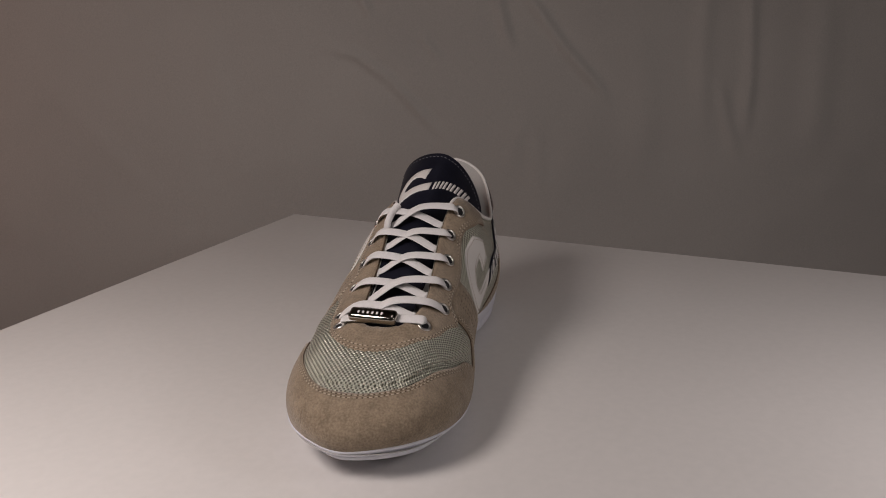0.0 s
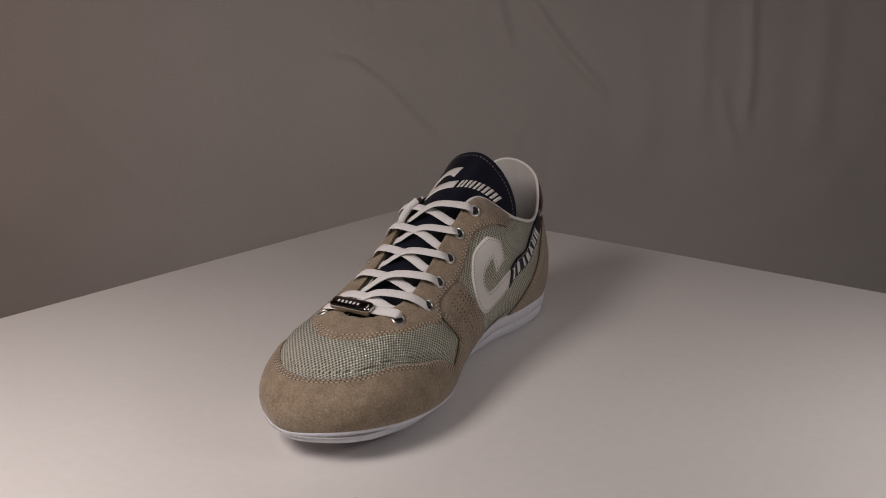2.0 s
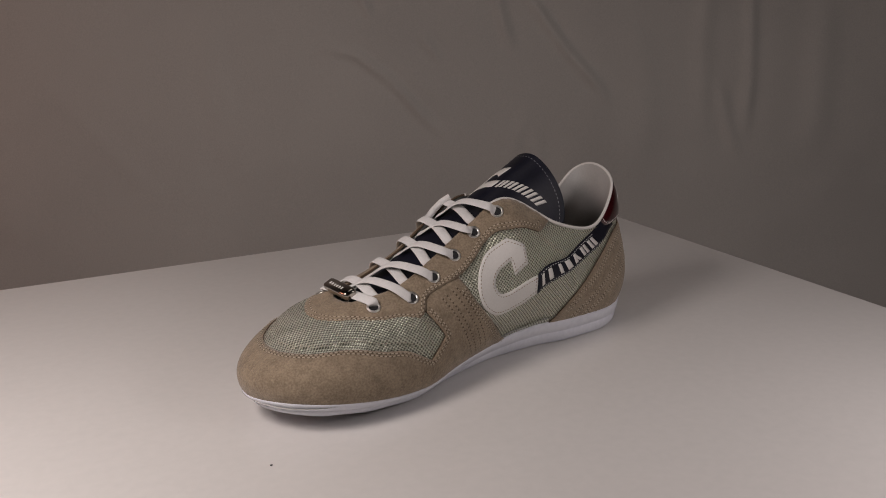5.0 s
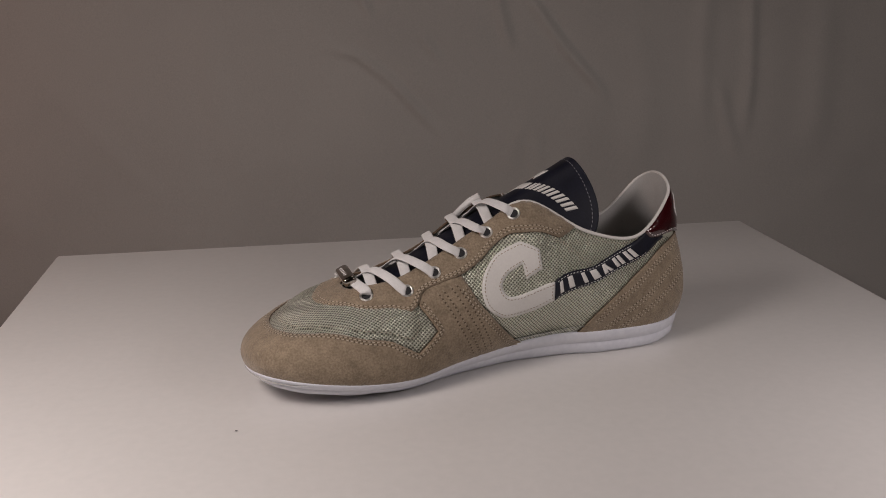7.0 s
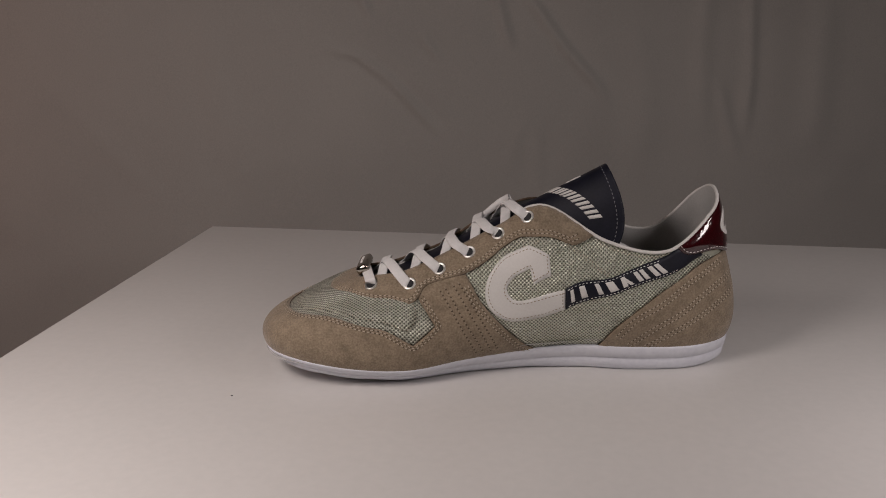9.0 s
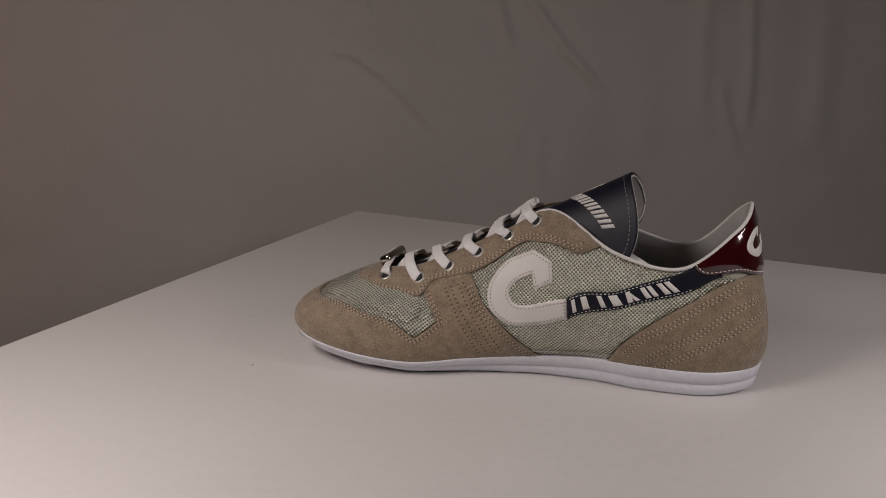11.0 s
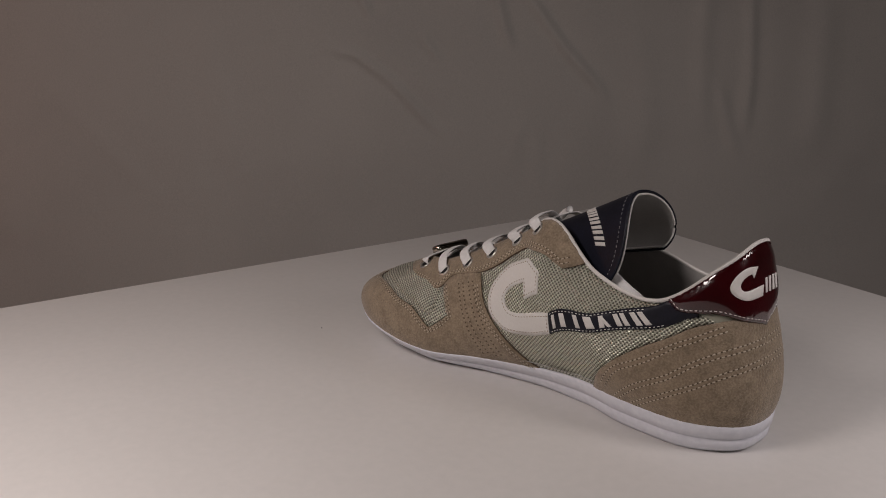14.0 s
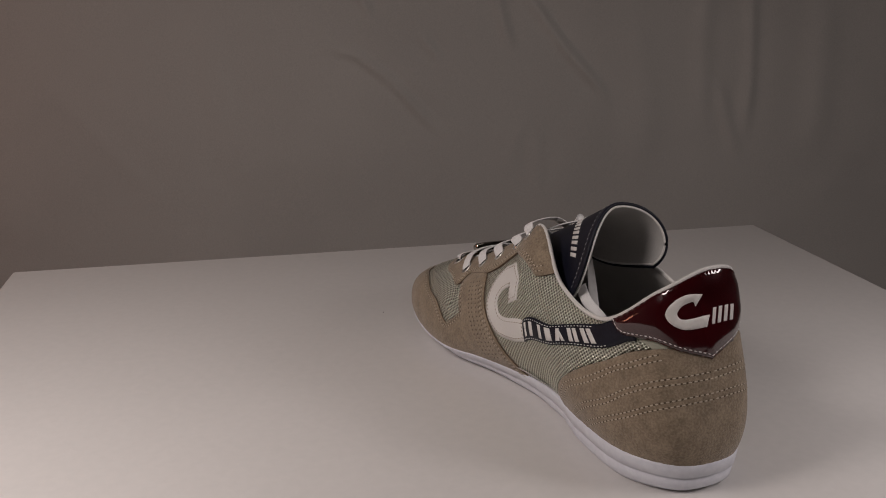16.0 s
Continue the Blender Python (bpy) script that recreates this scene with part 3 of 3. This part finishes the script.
red_line = np.vstack([redlow, flip(redlow)[1:], [(s, 0.997) for s in np.linspace(lateral(9.17), 9.17, 40)][1:-1]])
heel_tab = panel("heel_tab", red_line, RED, shoe, 1.2, "dark red patent leather heel tab", base=1.0, step=1.6, puff=1.6)
full_low = np.vstack([redlow, flip(redlow)[1:]])
stitches(shifted(full_low, 1.5), heel_tab, 2.45, WHITE_THREAD, pitch=2.4, length=1.6, width=0.45)
HEEL_MARK = [(10.80, 0.905), (10.80, 0.905), (10.64, 0.862), (10.64, 0.862), (10.58, 0.888), (10.38, 0.885), (10.31, 0.853), (10.45, 0.818), (10.95, 0.806), (10.95, 0.806), (10.86, 0.757), (10.86, 0.757),
             (10.44, 0.772), (10.19, 0.825), (10.12, 0.883), (10.25, 0.922), (10.47, 0.93)]
panel("heel_mark", smooth_line(HEEL_MARK, 4, closed=True), WHITE, heel_tab, 0.35, "white curled mark", base=3.75, step=1.6, edge=0.9)
for i in range(4):
    x = 10.99 + 0.15 * i
    panel("bar", np.array([(x, 0.762), (x + 0.08, 0.762), (x + 0.145, 0.832), (x + 0.065, 0.832)]), WHITE, heel_tab, 0.35, base=3.75, step=1.4, edge=0.9)


# seams on the woven sides
seam = smooth_line([(7.22, 0.795), (7.45, 0.765), (7.7, 0.725), (7.93, 0.68)], 8)
hem = smooth_line([(7.86, 0.955), (8.3, 0.95), (8.7, 0.955), (9.1, 0.97)], 8)
for ln, holder in ((seam, quarter), (shifted(seam, 2.4), quarter), (hem, quarter), (flip(seam), quarter_b), (flip(hem), quarter_b)):
    stitches(ln, holder, 0.5, THREAD, pitch=2.3, length=1.5, width=0.5)

# ---- tube along a line ----
def tube(name, pts, radius, mat, parent, sides=8, flat=1.0, ups=None, closed=False):
    """A round or flattened cord through points in metres."""
    P = np.array(pts, float)
    n = len(P)
    T = np.gradient(P, axis=0) if not closed else np.roll(P, -1, 0) - np.roll(P, 1, 0)
    T /= np.linalg.norm(T, axis=1)[:, None] + 1e-12
    verts = []
    for i in range(n):
        up = np.array(ups[i] if ups is not None else (0, 0, 1.0))
        side = np.cross(T[i], up)
        side /= np.linalg.norm(side) + 1e-12
        nrm = np.cross(side, T[i])
        for k in range(sides):
            a = 2 * math.pi * k / sides
            ca, sa = math.cos(a), math.sin(a)
            if flat != 1.0:
                ca = math.copysign(abs(ca) ** 0.6, ca)
            verts.append(tuple(P[i] + side * ca * radius + nrm * sa * radius * flat))
    faces = grid_faces(n, sides, wrap_rows=closed, wrap_cols=True)
    if not closed:
        faces += [tuple(range(sides))[::-1], tuple((n - 1) * sides + k for k in range(sides))]
    return mesh_object(name, verts, faces, mat, parent)


ss = np.linspace(6.55, lateral(6.55), 130)
tube("collar_piping", on(ss, np.full(130, 1.0), np.full(130, 0.9)), 0.0011, WHITE, shoe)
tagged(bpy.data.objects["collar_piping"], "white leather collar piping")

# ---- lining and footbed ----
NL = 14
II, JJ = np.meshgrid(np.arange(NA), np.arange(NL), indexing="ij")
verts = on(II.ravel() / 10, 1 - 0.95 * JJ.ravel() / (NL - 1), np.where(JJ.ravel() > 0, -1.8, -0.2))
tagged(mesh_object("lining", verts, grid_faces(NA, NL, wrap_rows=True), LINING, shoe), "grey textile lining")
ss = np.arange(0, 21, 0.1)
bed = surf(ss, np.full(len(ss), 0.10))
bed[:, 2] = 16 + np.clip((bed[:, 0] + 40) / 100, 0, 1) * 6
bed = (bed - np.array([[12.0, 45.0, 0.0]])) / 1000
mesh_object("footbed", [tuple(v) for v in bed], [tuple(range(len(bed)))], LINING, shoe, smooth=False)

# ---- tongue: navy outside, grey lining inside ----
def on_tongue(s, a, lift=0.0):
    s, a, lift = np.broadcast_arrays(*(np.atleast_1d(np.asarray(x, float)) for x in (s, a, lift)))
    return np.array([(tongue(x, y) + tongue_n(x, y) * h - np.array([12.0, 45.0, 0.0])) / 1000 for x, y, h in zip(s, a, lift)])


TS, TA = 44, 33
II, JJ = np.meshgrid(np.arange(TS), np.arange(TA), indexing="ij")
sg, ag = II.ravel() / (TS - 1), -1 + 2 * JJ.ravel() / (TA - 1)
tongue_part = mesh_object("tongue", on_tongue(sg, ag, 0.0), grid_faces(TS, TA), NAVY, shoe)
tagged(tongue_part, "navy leather tongue with white marks")
tagged(mesh_object("tongue_lining", on_tongue(sg, ag, -2.4), grid_faces(TS, TA), LINING, tongue_part), "grey textile tongue lining")
aa = np.linspace(-1, 1, 41)
rim = np.vstack([on_tongue(np.linspace(0.55, 0.98, 30), np.full(30, -1.0), -0.8), on_tongue(np.full(41, 0.998), aa, -0.8), on_tongue(np.linspace(0.98, 0.55, 30), np.full(30, 1.0), -0.8)])
tube("tongue_edge", rim, 0.0009, NAVY, tongue_part)
rim = np.vstack([on_tongue(np.linspace(0.55, 0.985, 30), np.full(30, -0.99), -2.3), on_tongue(np.full(41, 1.0), aa * 0.99, -2.3), on_tongue(np.linspace(0.985, 0.55, 30), np.full(30, 0.99), -2.3)])
tagged(tube("tongue_binding", rim, 0.0006, WHITE, tongue_part), "white edge of the tongue lining")
stitches(np.stack([np.full(41, 0.965), np.linspace(-0.97, 0.97, 41)], 1), tongue_part, 0.1, GREY_THREAD, place=on_tongue, pitch=2.6, length=1.7, width=0.45)
tscale = (150, 36)
T_MARK = [(0.70, 0.42), (0.70, 0.42), (0.77, 0.46), (0.83, 0.36), (0.865, 0.2), (0.875, 0.03), (0.875, 0.03), (0.815, 0.07), (0.815, 0.07), (0.83, 0.16), (0.825, 0.26), (0.79, 0.34), (0.765, 0.33), (0.775, 0.2), (0.797, -0.06), (0.797, -0.06),
          (0.752, -0.03), (0.752, -0.03), (0.735, 0.16), (0.715, 0.3)]
panel("tongue_mark", smooth_line(T_MARK, 4, closed=True), WHITE, tongue_part, 0.35, "white curled mark", base=0.0, place=on_tongue, scale=tscale, step=1.5, edge=0.9)


def letter(k, pts):
    """A plain block of the tongue's mark; x runs across, y up the tongue."""
    out = []
    for x, y in pts:
        a = -0.09 - 0.12 * (k + x)
        s = 0.757 + 0.022 * (k + x) + 0.042 * y
        out.append((s, a))
    panel("bar", np.array(out), WHITE, tongue_part, 0.35, base=0.0, place=on_tongue, scale=tscale, step=1.3, edge=0.9)


for k in range(5):
    letter(k, [(0.05, 0), (0.36, 0), (0.48, 1), (0.17, 1)])
    letter(k, [(0.52, 0), (0.83, 0), (0.95, 1), (0.64, 1)])

# ---- eyelets and laces ----
EYES = [(6.63, 0.93), (5.93, 0.929), (5.36, 0.892), (4.75, 0.863), (4.06, 0.825), (3.15, 0.873)]
EYES_B = [(21 - 5.65, 0.86), (21 - 5.1, 0.855), (21 - 4.5, 0.835), (21 - 3.8, 0.825), (21 - 2.95, 0.825), (21 - 2.2, 0.87)]


def eyelet(s, w):
    c = on(s, w, 1.95)[0]
    n = on(s, w, 3.0)[0] - c
    m = Vector(n).to_track_quat("Z", "Y").to_matrix().to_4x4()
    m.translation = c
    R, r, A, B = 0.0034, 0.00078, 24, 8
    verts = []
    for i in range(A):
        for j in range(B):
            a, b = 2 * math.pi * i / A, 2 * math.pi * j / B
            verts.append(m @ Vector(((R + r * math.cos(b)) * math.cos(a), (R + r * math.cos(b)) * math.sin(a), r * 0.8 * math.sin(b))))
    ob = mesh_object("eyelet", verts, grid_faces(A, B, wrap_rows=True, wrap_cols=True), EYELET_METAL, shoe)
    tagged(ob, "small silver metal eyelet")
    # Near-black disc that paints the shade inside the ring.
    ring_v = [m @ Vector((0.003 * math.cos(2 * math.pi * i / 20), 0.003 * math.sin(2 * math.pi * i / 20), 0.0001)) for i in range(20)]
    mesh_object("eyelet_hole_shade", ring_v, [tuple(range(20))], DARK, ob, smooth=False)


for s, w in EYES + EYES_B:
    eyelet(s, w)


def mm_of(p):
    return np.array(p) * 1000 + np.array([12.0, 45.0, 0.0])


def lace(points, name="lace", width=3.25, faces_up=None):
    """A flat woven ribbon through points in mm; faces_up gives the way its flat side looks at each point."""
    P = smooth_line(points, 9)
    if faces_up is not None:
        ups = smooth_line(faces_up, 9)
        ups /= np.linalg.norm(ups, axis=1)[:, None]
    else:
        ups = np.array([(-0.3, min(max((p[1] - 40) * 0.05, -1.5), 1.5), 1.0) for p in P])
    ob = tube(name, (P - np.array([[12.0, 45.0, 0.0]])) / 1000, width / 1000, LACE, shoe, sides=10, flat=0.17, ups=ups)
    return tagged(ob, "flat white cotton lace")


def eye_mm(e, lift):
    return mm_of(on(e[0], e[1], lift)[0])


def edge_mm(e, lift, w=0.99):
    return mm_of(on(e[0], w, lift)[0])


for i in range(5):
    for A_, B_ in ((EYES, EYES_B), (EYES_B, EYES)):
        a, b = A_[i], B_[min(i + 1, 5)]
        b0 = B_[i]
        ahead = A_[i + 1]
        start = eye_mm((a[0], a[1] - 0.004), -0.4)
        lip = eye_mm((a[0] * 0.93 + ahead[0] * 0.07, a[1] + 0.02), 2.6)
        over = edge_mm((a[0] * 0.74 + ahead[0] * 0.26, 1.0), 4.2)
        over[2] += 1.6 if i == 0 and A_ is EYES else 0.4
        under = edge_mm(b, -0.9, 0.985) * 0.75 + edge_mm(b0, -0.9, 0.985) * 0.25
        mid = (over + under) / 2
        mid[2] = max(over[2], under[2]) * 0.5 + mid[2] * 0.5 + (3.0 if A_ is EYES else 1.4)
        end = eye_mm(b, -3.0)
        out_a, out_b = surf_n(a[0], a[1])[0], surf_n(b[0], b[1])[0]
        crown = np.array([-0.35, 0.0, 1.0])
        lace([start, lip, over, mid, under * 0.8 + mid * 0.2, under, end],
             faces_up=[out_a, out_a * 0.8 + crown * 0.2, out_a * 0.4 + crown * 0.6, crown, out_b * 0.4 + crown * 0.6, out_b * 0.6 + crown * 0.4, out_b])

# the lowest bar with its metal tag
a, b = EYES[5], EYES_B[5]
pa, pb = eye_mm(a, 0.5), eye_mm(b, 0.5)
TAG = np.array([-69.8, 39.5, 64.3])
ea, eb = eye_mm((a[0], a[1] + 0.03), 4.4), eye_mm((b[0], b[1] + 0.03), 4.4)
lace([eye_mm((a[0], a[1] + 0.015), 0.8), ea, ea * 0.5 + TAG * 0.5, TAG, eb * 0.5 + TAG * 0.5, eb, eye_mm((b[0], b[1] + 0.015), 0.8)])
bm = bmesh.new()
bmesh.ops.create_cube(bm, size=1.0)
bmesh.ops.scale(bm, vec=(0.0082, 0.0265, 0.0058), verts=bm.verts)
bmesh.ops.bevel(bm, geom=bm.edges[:], offset=0.0022, segments=4, profile=0.5, affect="EDGES")
tag = bm_object("lace_tag", bm, TAG_METAL, shoe, smooth=True)
tagged(tag, "polished silver metal lace tag")
TAG_POSE = Matrix.Translation(loc(TAG)) @ pose(0, 0, 0, 0, -24, -1)
tag.matrix_basis = TAG_POSE
for i in range(6):
    box("bar", (0.0018, 0.0011, 0.0003), (-0.0005, 0.0075 - 0.0026 * i, 0.0029), WHITE_THREAD, tag)

# lace ends tucked inside, and the loop by the upper outer eyelet
lace([eye_mm(EYES_B[0], -3), np.array([35, 52, 97.0]), np.array([52, 46, 80.0]), np.array([70, 40, 55.0]), np.array([82, 36, 30.0])], width=2.6)
lace([np.array([78, 26, 82.0]), np.array([90, 24, 77.0]), np.array([100, 30, 68.0]), np.array([98, 44, 52.0])], width=2.8)
tube("lace_end", [loc(p) for p in ((4, 57, 90), (10, 58, 95), (16, 57, 100), (21, 55, 103))], 0.0022, LACE, shoe)



def motions():
    walk(board, [(t, pose(0, 0, 0, 0, 0, a)) for t, a in TURN])
    walk(shoe, [(t, pose(0, 0, 0, 0, 0, a) @ SHOE_AT) for t, a in TURN])


motions()
